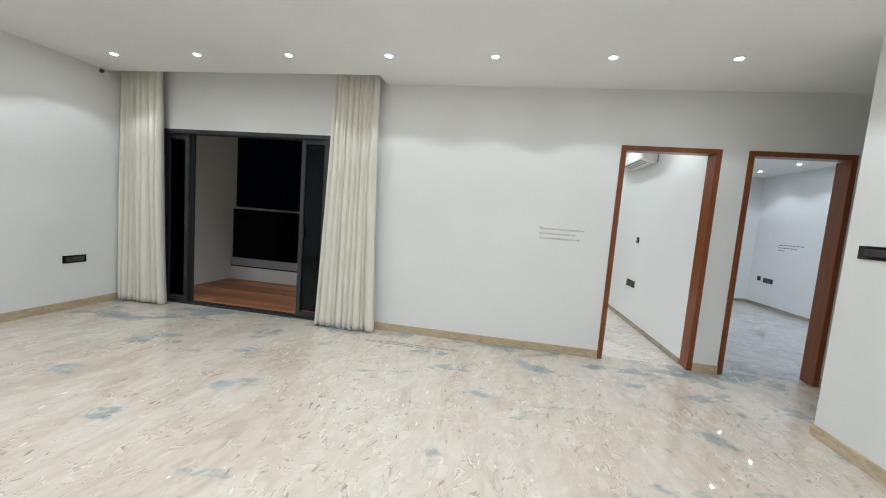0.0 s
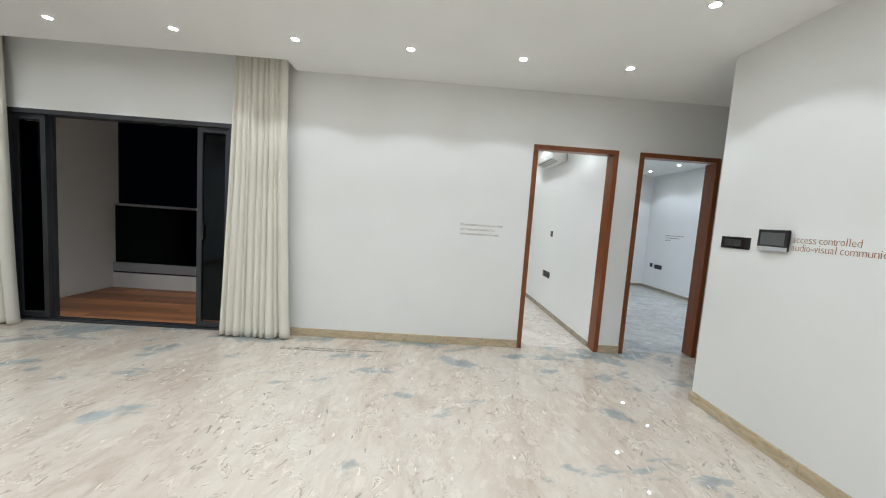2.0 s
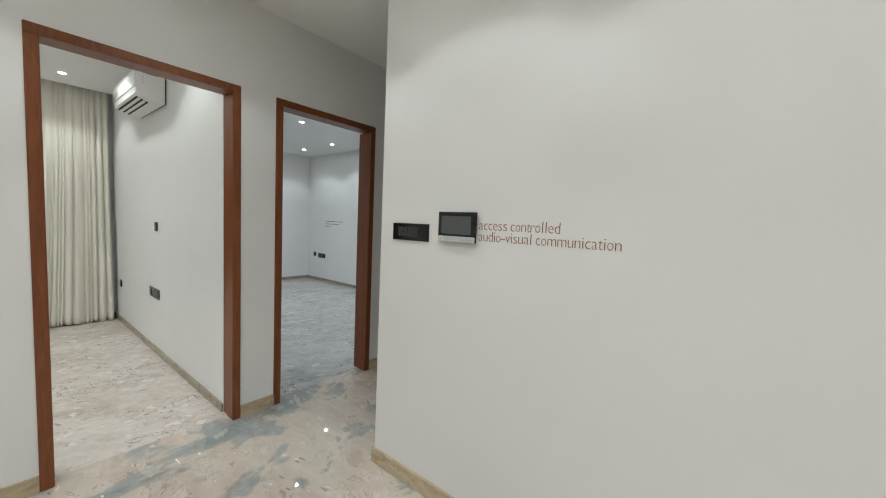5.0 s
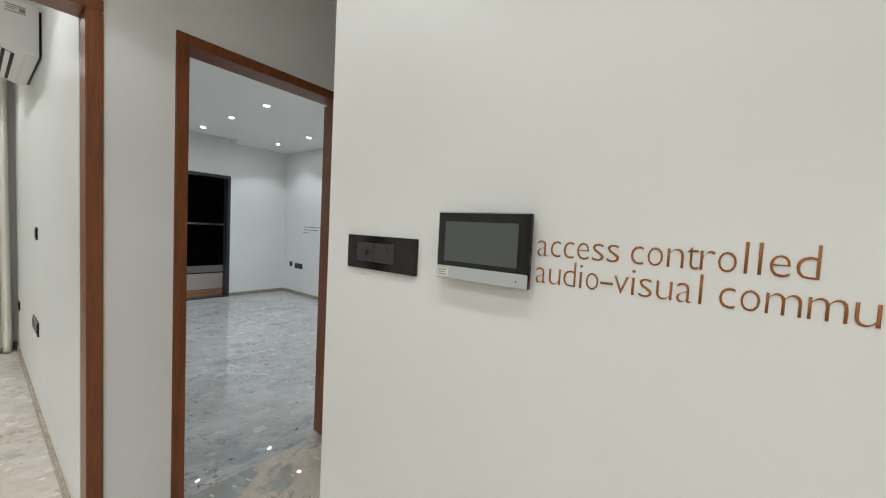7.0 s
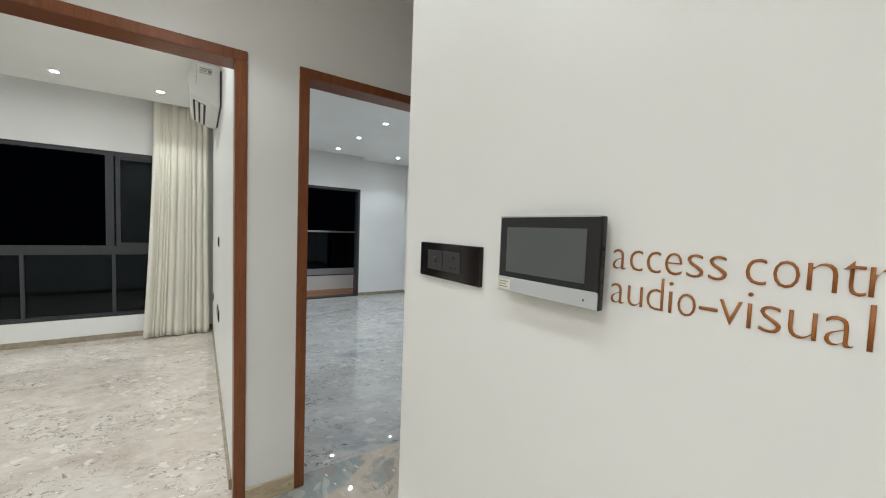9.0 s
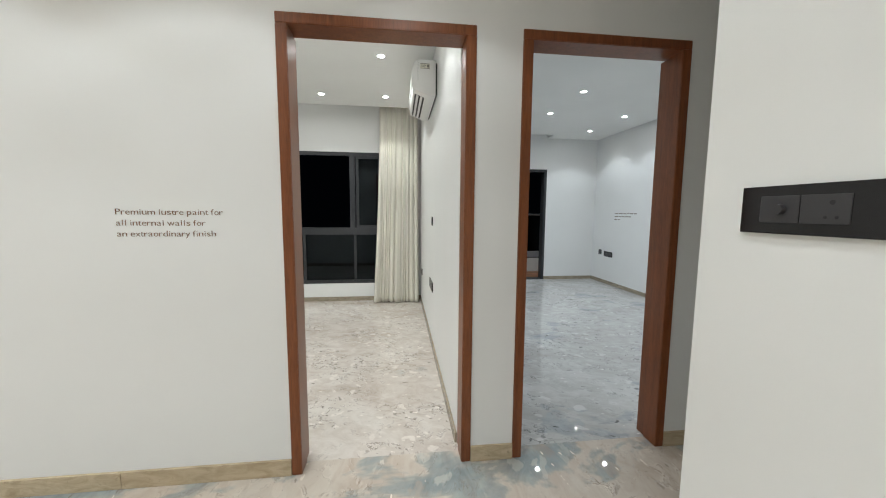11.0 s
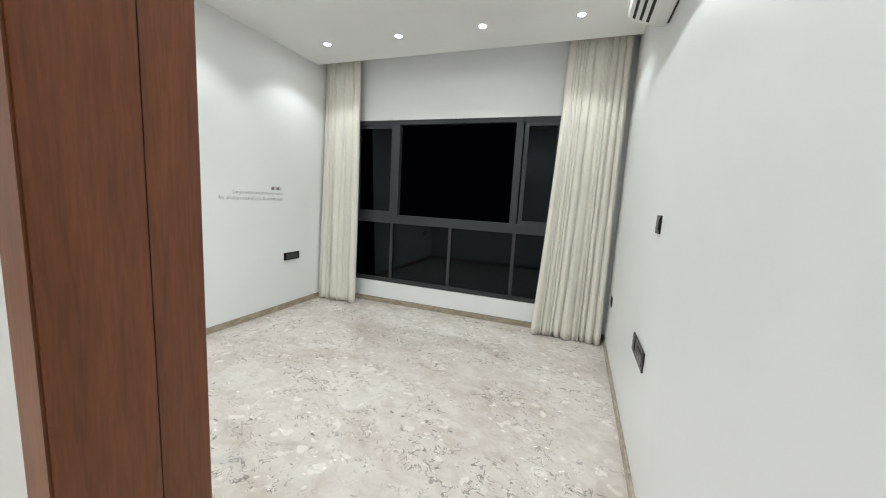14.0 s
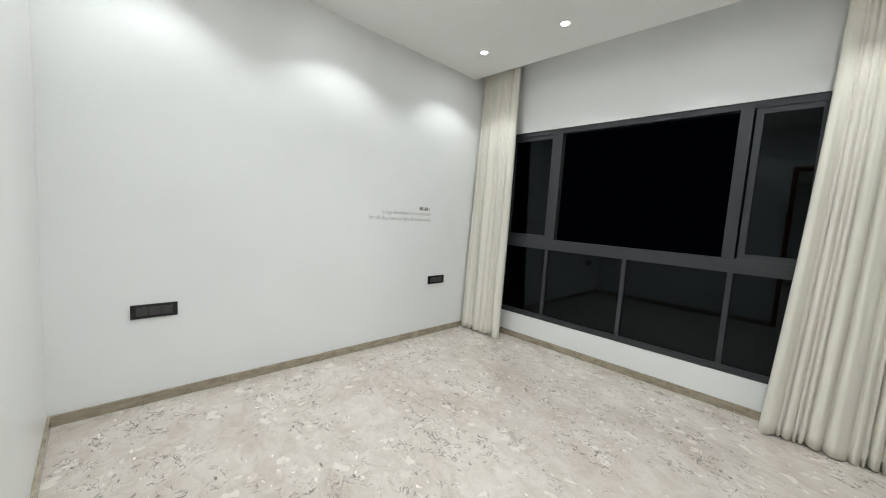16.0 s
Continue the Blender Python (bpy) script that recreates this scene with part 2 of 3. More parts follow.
LINEN = material("ivory_linen", (0.72, 0.69, 0.625), 0.85)
_n = Nodes(LINEN)
_weave = _n.noise(_n.mapping((90, 90, 260)), 2.0, 3)
_n.colour(_n.mix(_n.ramp(_n.noise(_n.mapping((6, 6, 0.6)), 2.0, 4), (0.3, 0.25), (0.7, 0.9)), (0.71, 0.68, 0.60), (0.76, 0.73, 0.645)))
_n.bump(_weave, 0.25, 0.0015)
_n.b.inputs["Sheen Weight"].default_value = 0.2


# ---- builders ----
def box(bm, x0, x1, y0, y1, z0, z1):
    v = [bm.verts.new(p) for p in ((x0, y0, z0), (x1, y0, z0), (x1, y1, z0), (x0, y1, z0), (x0, y0, z1), (x1, y0, z1), (x1, y1, z1), (x0, y1, z1))]
    for f in ((0, 3, 2, 1), (4, 5, 6, 7), (0, 1, 5, 4), (1, 2, 6, 5), (2, 3, 7, 6), (3, 0, 4, 7)):
        bm.faces.new([v[i] for i in f])
    return bm


def cut(*bounds, bevel=0.0, segments=2):
    bm = box(bmesh.new(), *bounds)
    if bevel:
        bmesh.ops.bevel(bm, geom=bm.edges[:], offset=bevel, segments=segments, affect="EDGES", profile=0.6)
    return bm


def boxes(*rows):
    bm = bmesh.new()
    for r in rows:
        box(bm, *r)
    return bm


def to_mesh(name, bm, mat, smooth=False):
    me = bpy.data.meshes.new(name)
    bm.normal_update()
    bm.to_mesh(me)
    bm.free()
    me.materials.append(mat)
    if smooth:
        for p in me.polygons:
            p.use_smooth = True
    return me


def part(name, bm, mat, parent, label="", smooth=False):
    ob = new(name, to_mesh(name, bm, mat, smooth))
    ob.parent = parent
    if parent is not None and parent.type == "EMPTY":
        ob.location = -parent.location
    return tagged(ob, label)


def thing(name, at, label, category, group="", kind=""):
    ob = new(name)
    ob.empty_display_size = 0.1
    ob.location = at
    return tagged(ob, label, category, group, kind)


def structure(name, bm, mat, label, category):
    return tagged(new(name, to_mesh(name, bm, mat)), label, category, "", "structure")


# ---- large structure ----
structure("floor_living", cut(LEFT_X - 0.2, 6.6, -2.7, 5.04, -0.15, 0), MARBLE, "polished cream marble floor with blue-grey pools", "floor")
structure("floor_bedroom", cut(B1_X0 - 0.1, 3.575, 5.04, B1_Y1 + 0.1, -0.15, 0), MARBLE_BED, "polished grey-beige marble floor with dark flecks", "floor")
structure("floor_master", cut(3.575, B2_X1 + 0.1, 5.04, B2_Y1 + 0.1, -0.15, 0), MARBLE_2, "polished cool grey marble floor with dark veins", "floor")

(a0, a1), (b0, b1) = DOORS
s0, s1, st = SLIDE
IN = 0.012
TOP = 3.05
structure("wall_north", boxes(
    (LEFT_X - 0.2, s0, WALL_Y, BACK_Y, 0, TOP), (s0, s1, WALL_Y, BACK_Y, st, TOP), (s1, a0 + IN, WALL_Y, BACK_Y, 0, TOP),
    (a0 + IN, a1 - IN, WALL_Y, BACK_Y, DOOR_TOP - IN, TOP), (a1 - IN, b0 + IN, WALL_Y, BACK_Y, 0, TOP),
    (b0 + IN, b1 - IN, WALL_Y, BACK_Y, DOOR_TOP - IN, TOP), (b1 - IN, B2_X1 + 0.15, WALL_Y, BACK_Y, 0, TOP)), WALL,
    "ivory lustre-painted wall pierced by two doorways", "wall")
structure("wall_west", cut(LEFT_X - 0.2, LEFT_X, -2.7, WALL_Y, 0, TOP), WALL, "smooth white painted living room wall", "wall")
structure("wall_south", cut(LEFT_X, SCREEN_X, -2.7, -2.5, 0, TOP), WALL, "plain white painted wall", "wall")
structure("wall_east", cut(SCREEN_X, 6.4, -2.7, SCREEN_Y, 0, TOP, bevel=0.003), WALL, "ivory painted wall with a sharp passage corner", "wall")
structure("wall_passage_end", cut(6.4, 6.6, SCREEN_Y, WALL_Y, 0, TOP), WALL, "plain white wall closing the passage", "wall")
structure("wall_bedroom_west", cut(B1_X0 - 0.12, B1_X0, BACK_Y, B1_Y1, 0, TOP), BED_WALL, "white painted bedroom wall washed by downlights", "wall")
structure("wall_bedroom_east", cut(B1_X1, B2_X0, BACK_Y, B2_Y1, 0, TOP), BED_WALL, "glossy white painted bedroom wall", "wall")
w0, w1, wz0, wz1 = WIN
structure("wall_bedroom_north", boxes(
    (B1_X0 - 0.12, w0, B1_Y1, B1_Y1 + 0.2, 0, TOP), (w1, B1_X1, B1_Y1, B1_Y1 + 0.2, 0, TOP),
    (w0, w1, B1_Y1, B1_Y1 + 0.2, 0, wz0), (w0, w1, B1_Y1, B1_Y1 + 0.2, wz1, TOP)), BED_WALL, "white wall around a wide bedroom window", "wall")
r0, r1, rt = R2_OPEN
structure("wall_master_north", boxes(
    (B2_X0, r0, B2_Y1, B2_Y1 + 0.2, 0, TOP), (r1, B2_X1 + 0.15, B2_Y1, B2_Y1 + 0.2, 0, TOP), (r0, r1, B2_Y1, B2_Y1 + 0.2, rt, TOP)), BED_WALL,
    "white wall with a balcony opening", "wall")
structure("wall_master_east", cut(B2_X1, B2_X1 + 0.15, BACK_Y, B2_Y1, 0, TOP), BED_WALL, "white painted master bedroom wall", "wall")

structure("ceiling_living", boxes((LEFT_X, 6.4, -2.5, 4.69, CEIL, TOP), (0.035, 6.4, 4.69, WALL_Y, CEIL, TOP), (LEFT_X, 0.035, 4.69, WALL_Y, CEIL + 0.16, TOP)),
          CEILING, "white false ceiling with a curtain pocket", "ceiling")
structure("ceiling_bedroom", boxes((B1_X0, B1_X1, BACK_Y, 8.44, CEIL, TOP), (B1_X0, B1_X1, 8.44, B1_Y1, CEIL + 0.16, TOP)), CEILING,
          "white false ceiling with a curtain pocket", "ceiling")
structure("ceiling_master", boxes((B2_X0, B2_X1, BACK_Y, 9.84, CEIL, TOP), (6.12, B2_X1, 9.84, B2_Y1, CEIL, TOP), (B2_X0, 6.12, 9.84, B2_Y1, CEIL + 0.16, TOP)),
          CEILING, "white false ceiling with a curtain pocket", "ceiling")

# balconies
BY1 = 6.65
structure("balcony_wall_west", cut(-3.48, -3.33, BACK_Y, BY1 + 0.12, 0, 2.75), WALL, "white painted balcony side wall", "wall")
structure("balcony_wall_east", cut(-0.2, -0.05, BACK_Y, BY1 + 0.12, 0, 2.75), WALL, "white painted balcony side wall", "wall")
structure("balcony_upstand", cut(-3.33, -0.2, BY1, BY1 + 0.12, -0.1, 0.225), WALL, "low white upstand under the balcony rail", "wall")
structure("balcony_ceiling", cut(-3.48, -0.05, BACK_Y, BY1 + 0.12, 2.75, 2.9), CEILING, "white balcony ceiling", "ceiling")
structure("balcony_bed", cut(-3.48, -0.05, BACK_Y, BY1 + 0.12, -0.2, -0.022), MATT_BLACK, "dark bed under the balcony planks", "floor")
MY1 = 11.15
structure("balcony_master_wall_west", cut(3.9, 4.05, B2_Y1 + 0.2, MY1 + 0.12, 0, 2.75), WALL, "white painted balcony side wall", "wall")
structure("balcony_master_wall_east", cut(6.55, 6.7, B2_Y1 + 0.2, MY1 + 0.12, 0, 2.75), WALL, "white painted balcony side wall", "wall")
structure("balcony_master_upstand", cut(4.05, 6.55, MY1, MY1 + 0.12, -0.1, 0.315), WALL, "low white upstand under the balcony rail", "wall")
structure("balcony_master_ceiling", cut(3.9, 6.7, B2_Y1 + 0.2, MY1 + 0.12, 2.75, 2.9), CEILING, "white balcony ceiling", "ceiling")
structure("balcony_master_bed", cut(3.9, 6.7, B2_Y1 + 0.2, MY1 + 0.12, -0.2, -0.022), MATT_BLACK, "dark bed under the balcony planks", "floor")


# ---- skirting ----
def skirting(x0, y0, x1, y1, side, mat, label, length=0.9, high=0.088, thick=0.014):
    """A run of stone skirting tiles along a wall; side: the way into the room."""
    run = thing("baseboard", (x0, y0, 0), label, "baseboard", "", "structure")
    n = max(1, round(math.hypot(x1 - x0, y1 - y0) / length))
    for i in range(n):
        p, q = i / n, (i + 1) / n
        ax, ay, bx, by = x0 + (x1 - x0) * p, y0 + (y1 - y0) * p, x0 + (x1 - x0) * q, y0 + (y1 - y0) * q
        if abs(x1 - x0) > abs(y1 - y0):
            g = (min(ax, bx) + 0.0008, max(ax, bx) - 0.0008, min(ay, ay + side * thick), max(ay, ay + side * thick))
        else:
            g = (min(ax, ax + side * thick), max(ax, ax + side * thick), min(ay, by) + 0.0008, max(ay, by) - 0.0008)
        part("skirting_tile", cut(*g, 0, high, bevel=0.0015, segments=1), mat, run)


LIVE_SKIRT = "beige marble skirting along the living room wall"
BED_SKIRT = "mottled grey-brown marble skirting along the bedroom wall"
skirting(s1, WALL_Y, a0, WALL_Y, -1, SKIRT, LIVE_SKIRT)
skirting(a1, WALL_Y, b0, WALL_Y, -1, SKIRT, LIVE_SKIRT)
skirting(b1, WALL_Y, 6.4, WALL_Y, -1, SKIRT, LIVE_SKIRT)
skirting(LEFT_X, WALL_Y, s0, WALL_Y, -1, SKIRT, LIVE_SKIRT)
skirting(LEFT_X, -2.5, LEFT_X, WALL_Y - 0.016, 1, SKIRT, LIVE_SKIRT)
skirting(SCREEN_X, -2.5, SCREEN_X, SCREEN_Y, -1, SKIRT, LIVE_SKIRT)
skirting(SCREEN_X - 0.014, SCREEN_Y, 6.4, SCREEN_Y, 1, SKIRT, LIVE_SKIRT)
skirting(B1_X0, BACK_Y, B1_X0, B1_Y1, 1, SKIRT_BED, BED_SKIRT, high=0.063)
skirting(B1_X0 + 0.016, B1_Y1, B1_X1 - 0.016, B1_Y1, -1, SKIRT_BED, BED_SKIRT, high=0.063)
skirting(B1_X1, BACK_Y, B1_X1, B1_Y1, -1, SKIRT_BED, BED_SKIRT, high=0.063)
skirting(B1_X0 + 0.016, BACK_Y, a0, BACK_Y, 1, SKIRT_BED, BED_SKIRT, high=0.063)
skirting(B2_X0, BACK_Y, B2_X0, B2_Y1, 1, SKIRT_BED, BED_SKIRT, high=0.063)
skirting(r1, B2_Y1, B2_X1 - 0.016, B2_Y1, -1, SKIRT_BED, BED_SKIRT, high=0.063)
skirting(B2_X1, BACK_Y, B2_X1, B2_Y1, -1, SKIRT_BED, BED_SKIRT, high=0.063)
skirting(b1, BACK_Y, B2_X1 - 0.016, BACK_Y, 1, SKIRT_BED, BED_SKIRT, high=0.063)


# ---- door frames ----
def door_frame(name, x0, x1, label):
    f = thing(name, (x0, WALL_Y, 0), label, "door frame", "stained door frames", "structure")
    y0, y1, w, h = WALL_Y - 0.010, BACK_Y + 0.006, 0.052, 0.050
    ym = y0 + 0.105     # where the rebate for the leaf begins

    def upright(xa, s):
        bm = boxes((min(xa, xa + s * w), max(xa, xa + s * w), y0, ym, 0, DOOR_TOP - h), (min(xa, xa + s * (w - 0.006)), max(xa, xa + s * (w - 0.006)), ym, y1, 0, DOOR_TOP - h))
        bmesh.ops.bevel(bm, geom=bm.edges[:], offset=0.003, segments=2, affect="EDGES")
        return bm

    part("jamb", upright(x0, 1), TEAK, f)
    part("jamb", upright(x1, -1), TEAK, f)
    head = boxes((x0, x1, y0, ym, DOOR_TOP - h, DOOR_TOP), (x0, x1, ym, y1, DOOR_TOP - h + 0.012, DOOR_TOP))
    bmesh.ops.bevel(head, geom=head.edges[:], offset=0.003, segments=2, affect="EDGES")
    part("head", head, TEAK, f)


door_frame("door_1", a0, a1, "red-brown stained teak frame of an open doorway to the bedroom")
door_frame("door_2", b0, b1, "red-brown stained teak frame of an open doorway to the master bedroom")


# ---- sliding balcony doors and window ----
def slab_frame(parent, name, x0, x1, z0, z1, y0, y1, w, mat=None, label=""):
    """A rectangular frame of four bars as one mesh."""
    bm = boxes((x0, x0 + w, y0, y1, z0, z1), (x1 - w, x1, y0, y1, z0, z1), (x0 + w, x1 - w, y0, y1, z0, z0 + w), (x0 + w, x1 - w, y0, y1, z1 - w, z1))
    return part(name, bm, mat or ALU, parent, label)


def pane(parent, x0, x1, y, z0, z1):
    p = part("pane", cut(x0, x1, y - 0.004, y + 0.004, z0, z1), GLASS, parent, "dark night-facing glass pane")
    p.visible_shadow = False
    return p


slider = thing("window_1", (s0, WALL_Y, 0), "dark grey aluminium sliding balcony doors, slid open in the middle", "sliding door", "", "structure")
part("track", boxes((s0, s1, WALL_Y + 0.004, BACK_Y - 0.02, 0.0, 0.014), (s0, s1, WALL_Y + 0.05, WALL_Y + 0.056, 0.014, 0.026), (s0, s1, WALL_Y + 0.10, WALL_Y + 0.106, 0.014, 0.026)), ALU, slider)
part("outer_frame", boxes((s0, s0 + 0.04, WALL_Y - 0.004, BACK_Y - 0.02, 0.014, st), (s1 - 0.04, s1, WALL_Y - 0.004, BACK_Y - 0.02, 0.014, st),
                          (s0 + 0.04, s1 - 0.04, WALL_Y - 0.004, BACK_Y - 0.02, st - 0.045, st)), ALU, slider)
for k, (px0, px1, py) in enumerate(((s0 + 0.04, -2.55, WALL_Y + 0.085), (s0 + 0.05, -2.57, WALL_Y + 0.035), (-1.0, s1 - 0.04, WALL_Y + 0.035))):
    sash = slab_frame(slider, "sash", px0, px1, 0.026, st - 0.047, py, py + 0.04, 0.052)
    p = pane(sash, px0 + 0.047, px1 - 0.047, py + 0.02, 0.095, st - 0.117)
part("lock", cut(-0.945, -0.925, WALL_Y + 0.02, WALL_Y + 0.035, 1.0, 1.16, bevel=0.003), MATT_BLACK, slider)

win = thing("window_2", (w0, B1_Y1, wz0), "wide dark grey aluminium bedroom window, middle sash slid open onto night", "window", "", "structure")
fy0, fy1 = B1_Y1 + 0.012, B1_Y1 + 0.075
mid0, mid1 = 1.02, 1.125          # transom
slab_frame(win, "window_frame", w0, w1, wz0, wz1, fy0, fy1, 0.05)
part("transom", cut(w0 + 0.05, w1 - 0.05, fy0 - 0.004, fy1, mid0, mid1, bevel=0.002, segments=1), ALU, win)
for mx in (1.02, 2.475):
    part("mullion", cut(mx - 0.035, mx + 0.04, fy0 - 0.004, fy1 - 0.003, mid1, wz1 - 0.05), ALU, win)
for mx in (0.985, 1.757, 2.505):
    part("mullion", cut(mx - 0.017, mx + 0.017, fy0 + 0.006, fy1 - 0.005, wz0 + 0.05, mid0), ALU, win)
part("window_sill", cut(w0, w1, fy0 - 0.01, fy0, wz0 + 0.002, wz0 + 0.03), ALU, win)
for x0, x1 in ((w0 + 0.05, 0.985), (2.53, w1 - 0.05)):
    s = slab_frame(win, "sash", x0, x1, mid1, wz1 - 0.05, fy0 + 0.008, fy0 + 0.045, 0.04)
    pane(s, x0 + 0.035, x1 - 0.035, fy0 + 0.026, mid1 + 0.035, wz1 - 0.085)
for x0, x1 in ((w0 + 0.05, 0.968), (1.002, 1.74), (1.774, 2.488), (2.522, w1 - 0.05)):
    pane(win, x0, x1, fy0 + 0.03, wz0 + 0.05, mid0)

frame_2 = thing("window_3", (r0, B2_Y1, 0), "dark aluminium frame of the open master bedroom balcony door", "sliding door", "", "structure")
part("outer_frame", boxes((r0, r0 + 0.05, B2_Y1 - 0.004, B2_Y1 + 0.16, 0, rt), (r1 - 0.05, r1, B2_Y1 - 0.004, B2_Y1 + 0.16, 0, rt), (r0 + 0.05, r1 - 0.05, B2_Y1 - 0.004, B2_Y1 + 0.16, rt - 0.05, rt)), ALU, frame_2)
part("track", cut(r0 + 0.05, r1 - 0.05, B2_Y1 + 0.004, B2_Y1 + 0.18, 0, 0.016), ALU, frame_2)


def railing(x0, x1, y, up=0.0):
    r = thing("balcony_railing", (x0, y, 0.225 + up), "glass balcony railing with steel handrail on a painted bar", "railing", "balcony railings")
    # near-black strip in place of the shaded gap between upstand and bar
    part("gap_shade_strip", boxes((x0, x1, y + 0.02, y + 0.10, 0.225 + up, 0.25 + up)), MATT_BLACK, r)
    part("base_bar", cut(x0, x1, y + 0.005, y + 0.11, 0.25 + up, 0.385 + up, bevel=0.004), BAR, r, "light grey painted metal bar")
    n = 2
    for i in range(n):
        q0, q1 = x0 + (x1 - x0) * i / n, x0 + (x1 - x0) * (i + 1) / n
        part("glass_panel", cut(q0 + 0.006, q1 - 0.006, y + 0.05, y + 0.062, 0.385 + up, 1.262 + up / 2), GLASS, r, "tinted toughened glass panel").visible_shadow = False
    part("handrail", cut(x0, x1, y + 0.03, y + 0.082, 1.262 + up / 2, 1.30 + up / 2, bevel=0.008), STEEL, r, "brushed steel handrail")


railing(-3.33, -0.2, BY1)
railing(4.05, 6.55, MY1, 0.09)


# ---- curtains ----
def curtain(name, top, bottom, y, z0, z1, folds, label, flare=0.0, seed=1, depth=0.036, ahead=0.03):
    """A pleated hanging: top and bottom give its two edges; folds deepen and drift towards the hem."""
    rnd = random.Random(seed)
    cols, rows = folds * 12, 44
    phase = [rnd.uniform(-0.55, 0.55) for _ in range(folds + 2)]
    size = [rnd.uniform(0.55, 1.25) for _ in range(folds + 2)]
    lean = [rnd.uniform(-0.5, 0.5) for _ in range(folds + 2)]
    crisp = [rnd.uniform(0.3, 0.6) for _ in range(folds + 2)]
    warp = (rnd.uniform(-0.8, 0.8), rnd.uniform(-0.8, 0.8))
    hem = [rnd.uniform(-0.012, 0.012) for _ in range(folds + 2)]
    widths = [rnd.choice((0.45, 0.6, 0.8, 1.1, 1.6, 2.1)) for _ in range(folds)]
    starts = [sum(widths[:k]) / sum(widths) for k in range(folds + 1)]
    c = thing(name, ((bottom[0] + bottom[1]) / 2, y, z0), label, "curtain", "ivory curtains")
    bm = bmesh.new()
    grid = []
    for j in range(rows + 1):
        v = j / rows
        line = []
        for i in range(cols + 1):
            u = i / cols
            drift = u + 0.02 * warp[0] * math.sin(2 * math.pi * u) * (1 - v) + 0.012 * warp[1] * math.sin(3 * math.pi * u) * math.sin(4 * v)
            drift = min(1 - 1e-6, max(0.0, drift))
            k = max(i_ for i_ in range(folds) if starts[i_] <= drift)
            f = (drift - starts[k]) / (starts[k + 1] - starts[k])
            s = f * f * (3 - 2 * f)
            mixv = lambda a: a[k] * (1 - s) + a[k + 1] * s
            x0, x1 = top[0] + (bottom[0] - top[0]) * (1 - v) ** 1.6, top[1] + (bottom[1] - top[1]) * (1 - v) ** 1.6
            crest = abs(math.sin(math.pi * f)) ** crisp[k]
            amp = depth * min(1.25, 0.45 + 0.42 * widths[k] * (1 - s) + 0.42 * widths[min(k + 1, folds - 1)] * s) * (0.6 + 0.4 * mixv(size)) * (0.55 + 0.45 * (1 - v) ** 0.7) * (1 + flare * (1 - v) ** 2)
            soft_wave = 0.012 * math.sin(2 * math.pi * u * 2.3 + 5 * v + phase[0] * 4) * (1 - v * 0.6)
            crease = 0.003 * math.sin(math.pi * f) * math.sin(2 * math.pi * f * 2 + k + 3.0 * v) * math.sin(3.0 * v + k * 1.7)
            sway = (0.35 * lean[k] * (1 - s) + 0.35 * lean[k + 1] * s) * (x1 - x0) / folds * math.sin(1.6 * (1 - v))
            zz = z0 + (z1 - z0) * v + mixv(hem) * (1 - v) ** 6
            line.append(bm.verts.new((x0 + (x1 - x0) * u + sway * min(1.0, 4 * u, 4 * (1 - u)), y - ahead * (1 - v) ** 1.5 - amp * 2 * (crest - 0.5) - soft_wave - crease, zz)))
        grid.append(line)
    for j in range(rows):
        for i in range(cols):
            bm.faces.new((grid[j][i], grid[j][i + 1], grid[j + 1][i + 1], grid[j + 1][i]))
    cloth = part("cloth", bm, LINEN, c, smooth=True)
    sol = cloth.modifiers.new("cloth", "SOLIDIFY")
    sol.thickness = 0.003
    band = bmesh.new()
    rail0, rail1 = min(top), max(top)
    box(band, rail0, rail1, y - 0.012, y + 0.012, z1, z1 + 0.022)
    part("curtain_track", band, PLASTIC, c, "slim white curtain track")
    return c


curtain("curtain", (-3.40, -2.83), (-3.405, -2.72), 4.83, 0.012, CEIL + 0.12, 9, "ivory linen curtain drawn to one side of the balcony doors", seed=3, depth=0.046)
curtain("curtain", (-0.55, -0.01), (-0.65, 0.10), 4.83, 0.012, CEIL + 0.12, 10, "ivory linen curtain gathered beside the balcony doors", seed=8, depth=0.046)
curtain("curtain", (0.095, 0.575), (0.088, 0.63), 8.565, 0.012, CEIL + 0.12, 8, "ivory linen curtain gathered beside the bedroom window", seed=11, depth=0.028, ahead=0.10)
curtain("curtain", (2.90, 3.455), (2.785, 3.47), 8.56, 0.012, CEIL + 0.12, 12, "ivory linen curtain flaring at the hem by the bedroom window", seed=17, depth=0.028, flare=0.2, ahead=0.045)


# ---- downlights ----
def ring(bm, r0, r1, z0, z1, n=28):
    loops = []
    for r, z in ((r0, z1), (r0, z0 + 0.001), (r0 + 0.002, z0), (r1 - 0.004, z0), (r1, z1)):
        loops.append([bm.verts.new((r * math.cos(2 * math.pi * i / n), r * math.sin(2 * math.pi * i / n), z)) for i in range(n)])
    for a, b in zip(loops, loops[1:]):
        for i in range(n):
            bm.faces.new((a[i], a[(i + 1) % n], b[(i + 1) % n], b[i]))
    return bm


